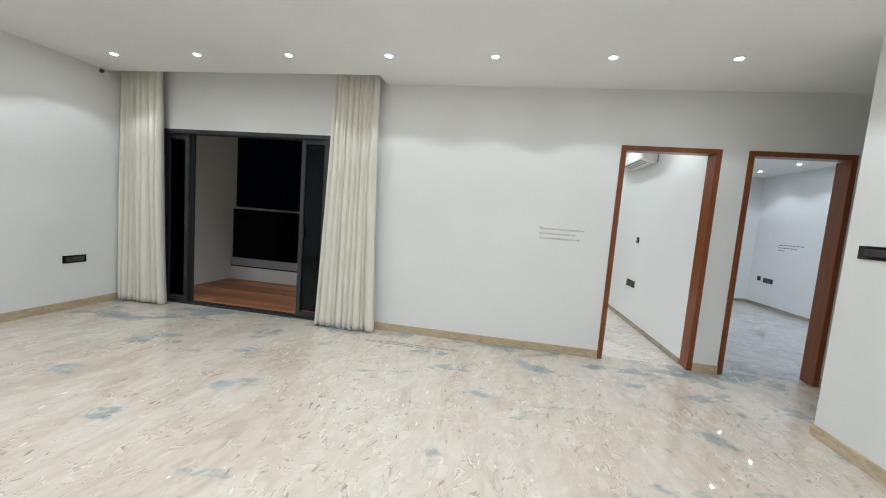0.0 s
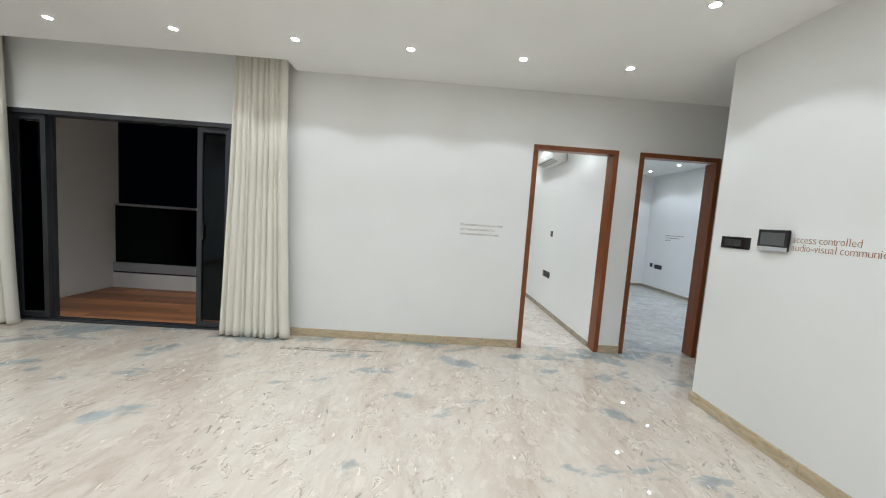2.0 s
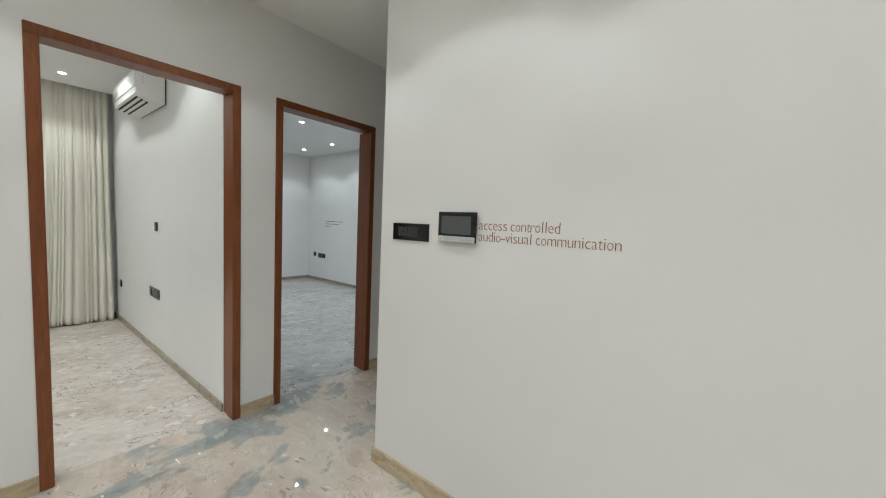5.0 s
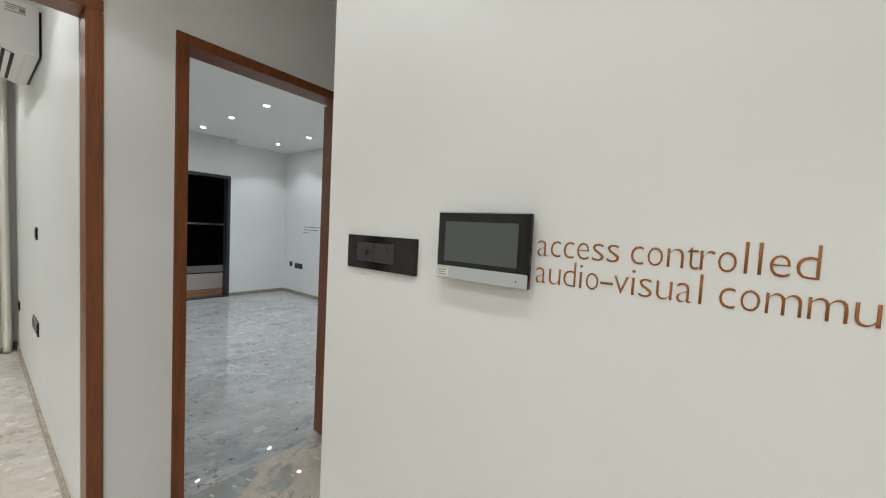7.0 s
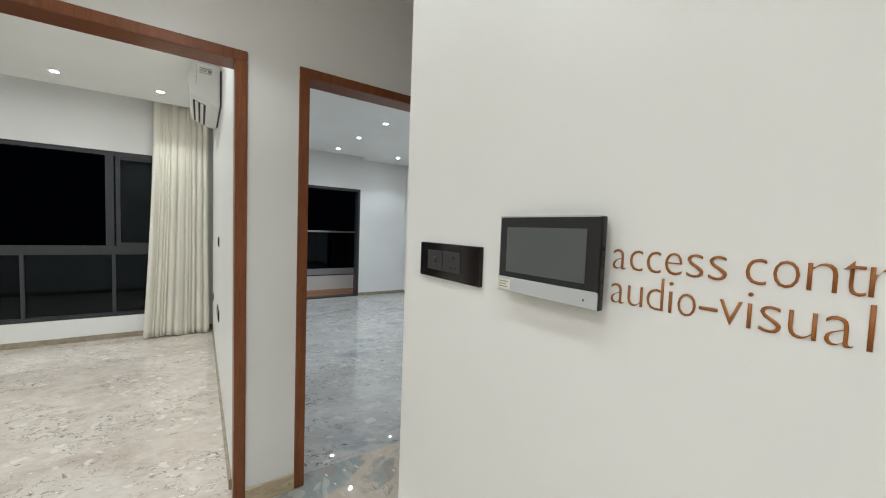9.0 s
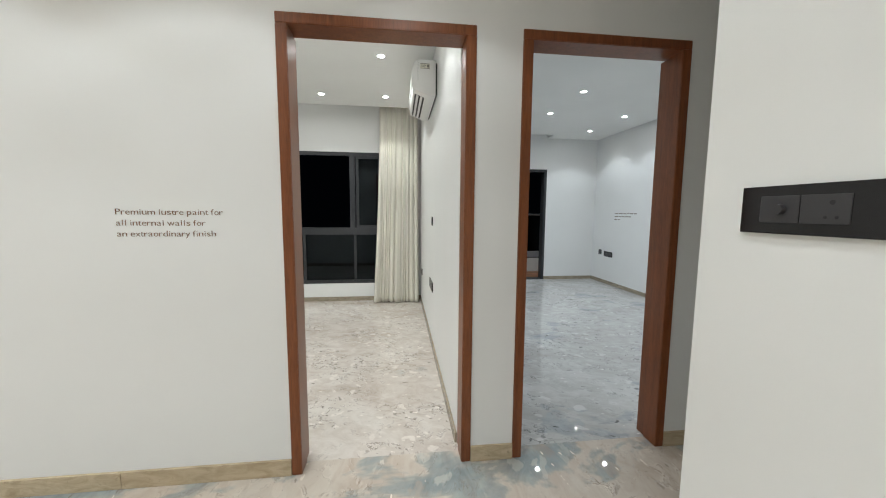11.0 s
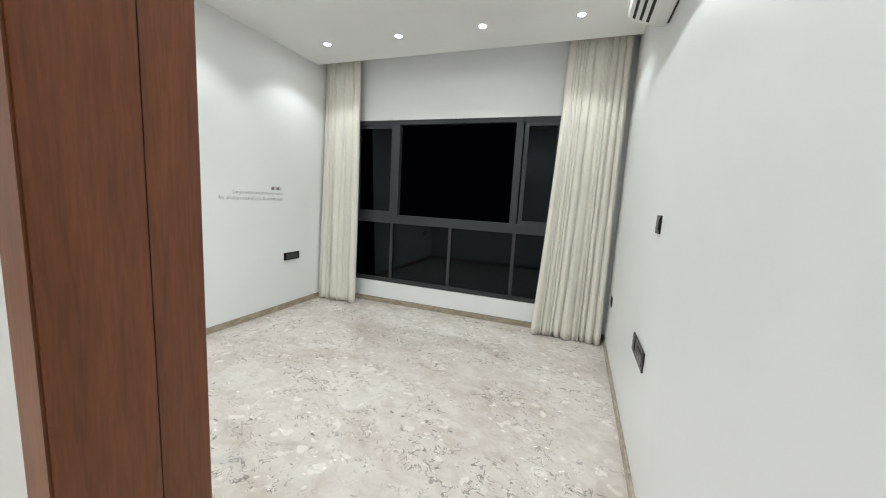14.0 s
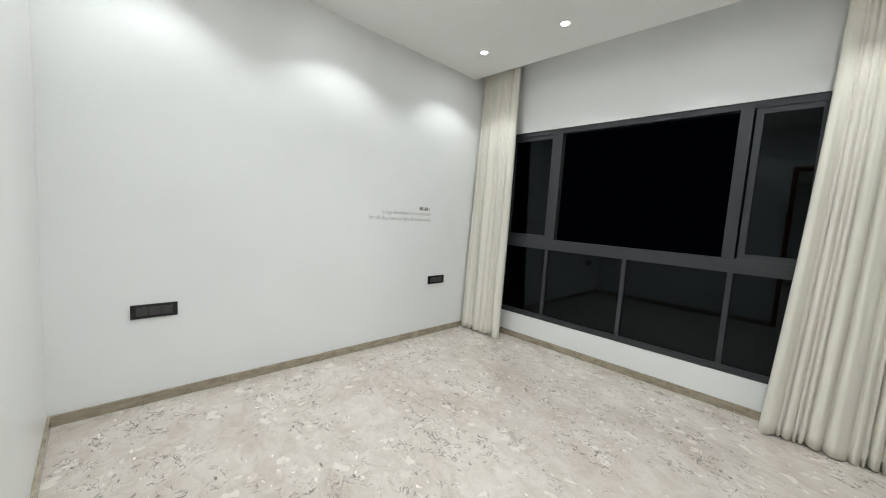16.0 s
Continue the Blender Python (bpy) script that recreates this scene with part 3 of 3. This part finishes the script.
def downlight():
    d = thing("downlight", (0, 0, CEIL), "small round recessed ceiling downlight, lit", "downlight", "recessed downlights")
    t = part("trim_ring", ring(bmesh.new(), 0.029, 0.044, CEIL - 0.006, CEIL + 0.001), PLASTIC, d, "white trim ring", smooth=True)
    bm = bmesh.new()
    bmesh.ops.create_circle(bm, cap_ends=True, segments=28, radius=0.030, matrix=Matrix.Translation((0, 0, CEIL - 0.0025)) @ Matrix.Rotation(math.pi, 4, "X"))
    part("lens", bm, GLOW, d, "glowing white lens")
    return d


_places = LIVING + BED_1 + BED_2
_first = downlight()
for x, y in _places[1:]:
    copy_thing(_first, pose(x, y, CEIL))
_first.location = (*_places[0], CEIL)


# ---- wall fittings ----
def turned(parent, name, bm, mat, axis, at, label=""):
    """A part drawn flat facing -y, set on a wall: axis is the wall's turn in degrees."""
    bm.transform(pose(*at, 0, 0, axis))
    return part(name, bm, mat, parent, label)


def plate(name, at, axis, w, h, modules, label, category="socket plate", group="black wall plates"):
    p = thing(name, at, label, category, group)
    turned(p, "plate", cut(-w / 2, w / 2, -0.009, 0, -h / 2, h / 2, bevel=0.0025), BLACK, axis, at)
    mw = (w - 0.05 if w > 0.12 else w - 0.024) / modules
    for i in range(modules):
        x0 = -mw * modules / 2 + i * mw
        turned(p, "module", cut(x0 + 0.0015, x0 + mw - 0.0015, -0.0115, -0.009, -h * 0.31, h * 0.31, bevel=0.001, segments=1), MODULE, axis, at, "charcoal switch module")
    return p


plate("socket_plate", (LEFT_X, 4.315, 0.58), 90, 0.235, 0.088, 3, "black gloss socket plate low on the white wall")
SW = (SCREEN_X, 3.655, 1.385)
sw = thing("switch_plate", SW, "black gloss plate with key stub and pin holes beside intercom", "switch plate", "black wall plates")
turned(sw, "plate", cut(-0.1275, 0.1275, -0.010, 0, -0.045, 0.045, bevel=0.002), BLACK, -90, SW)
turned(sw, "module", cut(-0.088, -0.019, -0.0115, -0.010, -0.024, 0.026, bevel=0.001, segments=1), MODULE, -90, SW, "charcoal switch module")
turned(sw, "module", cut(-0.017, 0.056, -0.0115, -0.010, -0.024, 0.026, bevel=0.001, segments=1), MODULE, -90, SW, "charcoal outlet module")


def pin(x, z, radius, deep):
    bm = bmesh.new()
    bmesh.ops.create_cone(bm, cap_ends=True, segments=18, radius1=radius, radius2=radius * 0.94, depth=deep, matrix=pose(x, -0.0115 - deep / 2, z, 90))
    return bm


turned(sw, "key_stub", pin(-0.05, 0.001, 0.0095, 0.008), MODULE, -90, SW, "round grey key stub")
# holes are flat black discs, their inner shade given by colour
for dx, dz, s in ((0.03, 0.012, 0.0042), (0.022, -0.013, 0.0028), (0.038, -0.013, 0.0028)):
    turned(sw, "pin_hole", pin(dx, dz, s, 0.0004), VOID, -90, SW, "flat black disc for a shaded pin hole")
plate("switch_plate", (B1_X1, 6.735, 1.283), -90, 0.085, 0.088, 1, "dark slim switch plate on the bedroom wall", "switch plate")
plate("socket_plate", (B1_X1, 6.775, 0.612), -90, 0.235, 0.10, 3, "black gloss socket plate low on the glossy bedroom wall")
plate("socket_plate", (B1_X1, 6.945, 0.612), -90, 0.088, 0.10, 1, "small black socket plate beside a wider one")
plate("socket_plate", (B1_X1, 8.33, 0.50), -90, 0.10, 0.088, 1, "small black socket plate near the curtain")
plate("socket_plate", (B1_X0, 5.583, 0.60), 90, 0.235, 0.088, 3, "black gloss socket plate low on the bedroom wall")
plate("socket_plate", (B1_X0, 8.006, 0.603), 90, 0.235, 0.088, 3, "black gloss socket plate near the curtain")
plate("socket_plate", (B2_X1, 9.86, 0.60), -90, 0.10, 0.095, 1, "small square black socket plate on the master bedroom wall")
plate("socket_plate", (B2_X1, 9.58, 0.58), -90, 0.27, 0.10, 3, "black gloss socket plate on the master bedroom wall")

# video intercom
at = (SCREEN_X, 3.341, 1.4225)
ic = thing("video_intercom", at, "black video intercom with grey screen and silver lower strip", "intercom")
IW, IZ0, IZ1 = 0.108, -0.072, 0.072
turned(ic, "back_box", cut(-0.098, 0.098, -0.012, 0, -0.064, 0.064, bevel=0.002), MODULE, -90, at)
turned(ic, "body", cut(-IW, IW, -0.0245, -0.012, IZ0, IZ1, bevel=0.003), BLACK, -90, at)
# silver stands out only at left and top, as a built-in edge highlight
turned(ic, "lit_rim", cut(-IW - 0.0012, IW - 0.003, -0.0262, -0.0240, IZ0 + 0.004, IZ1 + 0.0012, bevel=0.0006, segments=1), SILVER, -90, at, "thin silver line for the lit left and top edges")
turned(ic, "bezel", cut(-IW + 0.001, IW - 0.001, -0.0265, -0.0245, -0.044, IZ1 - 0.001, bevel=0.0008, segments=1), BLACK, -90, at, "glossy black bezel")
turned(ic, "screen", cut(-0.088, 0.084, -0.0275, -0.0265, -0.033, 0.052), SCREEN, -90, at, "blank grey screen")
turned(ic, "lower_strip", cut(-IW + 0.001, IW - 0.001, -0.0285, -0.0245, IZ0 + 0.001, -0.0445, bevel=0.0012, segments=1), SILVER, -90, at, "silver plastic strip")
st_ = turned(ic, "sticker", cut(-0.105, -0.074, -0.0292, -0.0285, -0.067, -0.048), STICKER, -90, at, "small paper sticker")
for i in range(3):
    bar = cut(-0.102, -0.079 - 0.004 * (i % 2), -0.0295, -0.0292, -0.0535 - 0.005 * i, -0.0515 - 0.005 * i)
    bar.transform(pose(*at, 0, 0, -90))
    part("print", bar, INK, st_)
turned(ic, "microphone", cut(0.083, 0.086, -0.0289, -0.0285, -0.060, -0.057), VOID, -90, at)


# ---- lettering ----
ADVANCE = dict(zip("abcdefghilmnoprstuvwxy -PL&'\"", (532, 566, 495, 566, 540, 325, 566, 560, 257, 300, 850, 560, 550, 566, 395, 500, 345, 560, 485, 760, 485, 485, 250, 440, 600, 520, 680, 200, 330)))
OPEN = set("vwxytf-r")        # letters that stand close to their neighbours
NARROW = set("il'")


@functools.lru_cache(maxsize=None)
def glyph(char, thin):
    cu = bpy.data.curves.new("glyph", "FONT")
    cu.body, cu.size, cu.resolution_u, cu.offset = char, 1.0, 3, thin
    tmp = bpy.data.objects.new("glyph", cu)
    scene.collection.objects.link(tmp)
    bpy.context.view_layer.update()
    sheet = bpy.data.meshes.new_from_object(tmp.evaluated_get(bpy.context.evaluated_depsgraph_get()))
    bpy.data.objects.remove(tmp)
    return sheet


def letters(text, size, width, at, axis, mat, parent, extrude=0.0015, align="LEFT", thin=-0.010, flat=False):
    """Raised letters on a wall, each a piece of its own, spaced to a known line width."""
    k = width / sum(ADVANCE.get(c, 556) for c in text)
    x = 0.0 if align == "LEFT" else -width
    for char in text:
        adv = ADVANCE.get(char, 556) * k
        if char != " ":
            bm = bmesh.new()
            bm.from_mesh(glyph(char, thin))
            xs = [v.co.x for v in bm.verts]
            x0, span = min(xs), max(xs) - min(xs)
            wide = adv - k * (30 if char in OPEN else 116)
            kx = min(size, adv * 0.8 / span) if char in NARROW else wide / span
            left = x + (adv - span * kx) / 2
            for v in bm.verts:
                v.co = Vector((left + (v.co.x - x0) * kx, 0.0, v.co.y * size))
            out = bmesh.ops.extrude_face_region(bm, geom=bm.faces[:])
            for v in out["geom"]:
                if isinstance(v, bmesh.types.BMVert):
                    v.co.y -= extrude
            bmesh.ops.recalc_face_normals(bm, faces=bm.faces[:])
            if flat:
                bm.transform(pose(0, 0, 0, -90))
            turned(parent, "letter", bm, mat, axis, at)
        x += adv


t1 = thing("wall_lettering", (SCREEN_X, 2.93, 1.39), "raised copper-brown letters on the wall beside the intercom", "wall lettering")
letters("access controlled", 0.068, 0.381, (SCREEN_X, 3.231, 1.4155), -90, LETTER, t1, 0.0012, thin=-0.017)
letters("audio-visual communication", 0.068, 0.606, (SCREEN_X, 3.231, 1.3645), -90, LETTER, t1, 0.0012, thin=-0.017)
t2 = thing("wall_lettering", (2.1, WALL_Y, 1.31), "three lines of fine copper-brown letters on the ivory wall", "wall lettering")
letters("Premium lustre paint for", 0.040, 0.468, (1.872, WALL_Y, 1.3535), 0, LETTER_FINE, t2)
letters("all internal walls for", 0.040, 0.388, (1.872, WALL_Y, 1.3025), 0, LETTER_FINE, t2)
letters("an extraordinary finish", 0.040, 0.434, (1.872, WALL_Y, 1.2515), 0, LETTER_FINE, t2)
t3 = thing("wall_lettering", (B1_X0, 7.55, 1.28), "three lines of small grey letters on the bedroom wall", "wall lettering")
letters("11'x11'6\"", 0.052, 0.155, (B1_X0, 7.876, 1.345), 90, LETTER_GREY, t3, align="RIGHT", thin=-0.02)
letters("Large windows in every room", 0.056, 0.61, (B1_X0, 7.876, 1.293), 90, LETTER_GREY, t3, align="RIGHT", thin=-0.02)
letters("for all day natural light & ventilation", 0.056, 0.755, (B1_X0, 7.876, 1.235), 90, LETTER_GREY, t3, align="RIGHT", thin=-0.02)
t4 = thing("wall_lettering", (B2_X1, 9.1, 1.31), "three lines of small grey letters on the master bedroom wall", "wall lettering")
for zz, ln in ((1.36, 0.63), (1.305, 0.48), (1.25, 0.2)):
    x = 0.0
    while x < ln - 0.03:
        wl = min(random.uniform(0.04, 0.13), ln - x)
        turned(t4, "word_bar", cut(x, x + wl, -0.0015, 0, zz - 1.31, zz - 1.31 + 0.015), LETTER_GREY, -90, (B2_X1, 9.44, 1.31))
        x += wl + 0.02

t5 = thing("floor_lettering", (0.55, 4.56, 0), "small brown lettering laid on the marble beside the curtain", "floor lettering")
letters("6x4", 0.115, 0.20, (0.10, 4.53, 0), 0, LETTER_GREY, t5, 0.001, flat=True)
for yy, ln in ((4.585, 0.80), (4.535, 0.52)):
    x = 0.0
    while x < ln - 0.03:
        wl = min(random.uniform(0.04, 0.12), ln - x)
        part("word_bar", cut(0.335 + x, 0.335 + x + wl, yy, yy + 0.022, 0, 0.001), LETTER_GREY, t5)
        x += wl + 0.022

# ---- air conditioner ----
AY0, AY1, AZ0, AZ1, AX0 = 6.36, 7.24, 2.385, 2.685, 3.295
ac = thing("air_conditioner", (B1_X1, (AY0 + AY1) / 2, AZ0), "white wall-mounted split air conditioner with open louvres", "air conditioner")


def profile(points, y0, y1):
    bm = bmesh.new()
    ends = [[bm.verts.new((x, y, z)) for x, z in points] for y in (y0, y1)]
    n = len(points)
    bm.faces.new(ends[0])
    bm.faces.new(ends[1][::-1])
    for i in range(n):
        bm.faces.new((ends[0][i], ends[1][i], ends[1][(i + 1) % n], ends[0][(i + 1) % n]))
    bmesh.ops.recalc_face_normals(bm, faces=bm.faces[:])
    return bm


shell = [(B1_X1 - 0.012, AZ0), (B1_X1 - 0.012, AZ1), (AX0 + 0.05, AZ1), (AX0 + 0.014, AZ1 - 0.02), (AX0, AZ1 - 0.08), (AX0, AZ0 + 0.10), (AX0 + 0.008, AZ0 + 0.055), (AX0 + 0.15, AZ0)]
body = profile(shell, AY0, AY1)
bmesh.ops.bevel(body, geom=body.edges[:], offset=0.006, segments=2, affect="EDGES")
part("body", body, PLASTIC, ac)
# near-black block puts the shadow between unit and wall into colour
part("gap_shade_block", cut(B1_X1 - 0.012, B1_X1, AY0 + 0.02, AY1 - 0.02, AZ0 + 0.01, AZ1 - 0.02), VOID, ac, "near-black block for the shade behind the body")
front = profile([(AX0 - 0.006, AZ0 + 0.11), (AX0 - 0.006, AZ1 - 0.075), (AX0 - 0.001, AZ1 - 0.075), (AX0 - 0.001, AZ0 + 0.11)], AY0 + 0.004, AY1 - 0.004)
part("front_panel", front, PLASTIC, ac, "smooth white front panel")
# louvre slot along the sloping underside; its inner shade is a black strip
d = Vector((0.142, 0, -0.055)).normalized()
nrm = Vector((-0.055, 0, -0.142)).normalized()
p0 = Vector((AX0 + 0.008, 0, AZ0 + 0.055))


def on_slope(a, b, out0, out1, y0, y1):
    q = [p0 + d * a + nrm * out0, p0 + d * b + nrm * out0, p0 + d * b + nrm * out1, p0 + d * a + nrm * out1]
    return profile([(v.x, v.z) for v in q], y0, y1)


part("louvre_slot", on_slope(0.018, 0.110, -0.004, 0.0015, AY0 + 0.12, AY1 - 0.04), VOID, ac, "black strip for the shade in the air outlet")
for a in (0.034, 0.072):
    part("louvre", on_slope(a, a + 0.022, 0.0015, 0.005, AY0 + 0.125, AY1 - 0.045), PLASTIC, ac, "white louvre blade")
label_plate = part("rating_label", cut(3.362, 3.446, AY0 - 0.0012, AY0 - 0.0002, 2.608, 2.652), STICKER, ac, "small pale rating sticker")
for x0, x1, z0, z1 in ((3.364, 3.444, 2.646, 2.651), (3.368, 3.412, 2.634, 2.638), (3.368, 3.404, 2.624, 2.628), (3.364, 3.444, 2.609, 2.613), (3.420, 3.442, 2.619, 2.641)):
    part("print", cut(x0, x1, AY0 - 0.0018, AY0 - 0.0012, z0, z1), INK, label_plate)
part("seam", cut(AX0 + 0.047, AX0 + 0.0485, AY0 - 0.0008, AY0 + 0.001, AZ0 + 0.12, AZ1 - 0.012), VOID, ac, "dark seam of the end cap")
part("pipe_cover", cut(3.42, B1_X1, AY1, AY1 + 0.05, AZ0 + 0.03, AZ0 + 0.09, bevel=0.008), PLASTIC, ac)

# small camera high in the corner
sen = thing("security_camera", (LEFT_X, 4.63, 2.80), "small white bullet security camera high in the corner", "camera")
part("bracket", cut(LEFT_X, LEFT_X + 0.03, 4.60, 4.66, 2.775, 2.835, bevel=0.006), PLASTIC, sen)


def barrel(r0, r1, length, at):
    bm = bmesh.new()
    bmesh.ops.create_cone(bm, cap_ends=True, segments=20, radius1=r0, radius2=r1, depth=length, matrix=pose(*at, 90, 0, 28))
    return bm


part("barrel", barrel(0.034, 0.03, 0.10, (LEFT_X + 0.065, 4.60, 2.795)), PLASTIC, sen, "white rounded barrel", smooth=False)
part("lens_ring", barrel(0.024, 0.024, 0.104, (LEFT_X + 0.067, 4.597, 2.795)), MODULE, sen, "dark lens ring")


# ---- balcony planks ----
def planks(x0, x1, y0, y1, label, seed):
    deck = thing("balcony_deck", (x0, y0, 0), label, "decking", "", "structure")
    rnd = random.Random(seed)
    wide = 0.118
    shared = {}
    y = y0
    while y < y1 - 0.02:
        w = min(wide, y1 - y)
        x = x0
        first = rnd.uniform(0.35, 1.1)
        while x < x1 - 0.01:
            ln = min(first, x1 - x)
            first = 1.2
            key = (round(ln, 3), round(w, 3))
            if key not in shared:
                shared[key] = to_mesh("plank", cut(0, ln - 0.003, 0, w - 0.004, -0.02, 0, bevel=0.002, segments=1), DECK)
            ob = new("plank", shared[key])
            ob.parent = deck
            ob.location = (x - x0, y - y0, rnd.uniform(-0.0008, 0.0))
            x += ln
        y += w


planks(-3.33, -0.2, BACK_Y - 0.015, BY1, "red-brown timber plank balcony floor", 5)
planks(4.05, 6.55, B2_Y1 + 0.2, MY1, "red-brown timber plank balcony floor", 6)
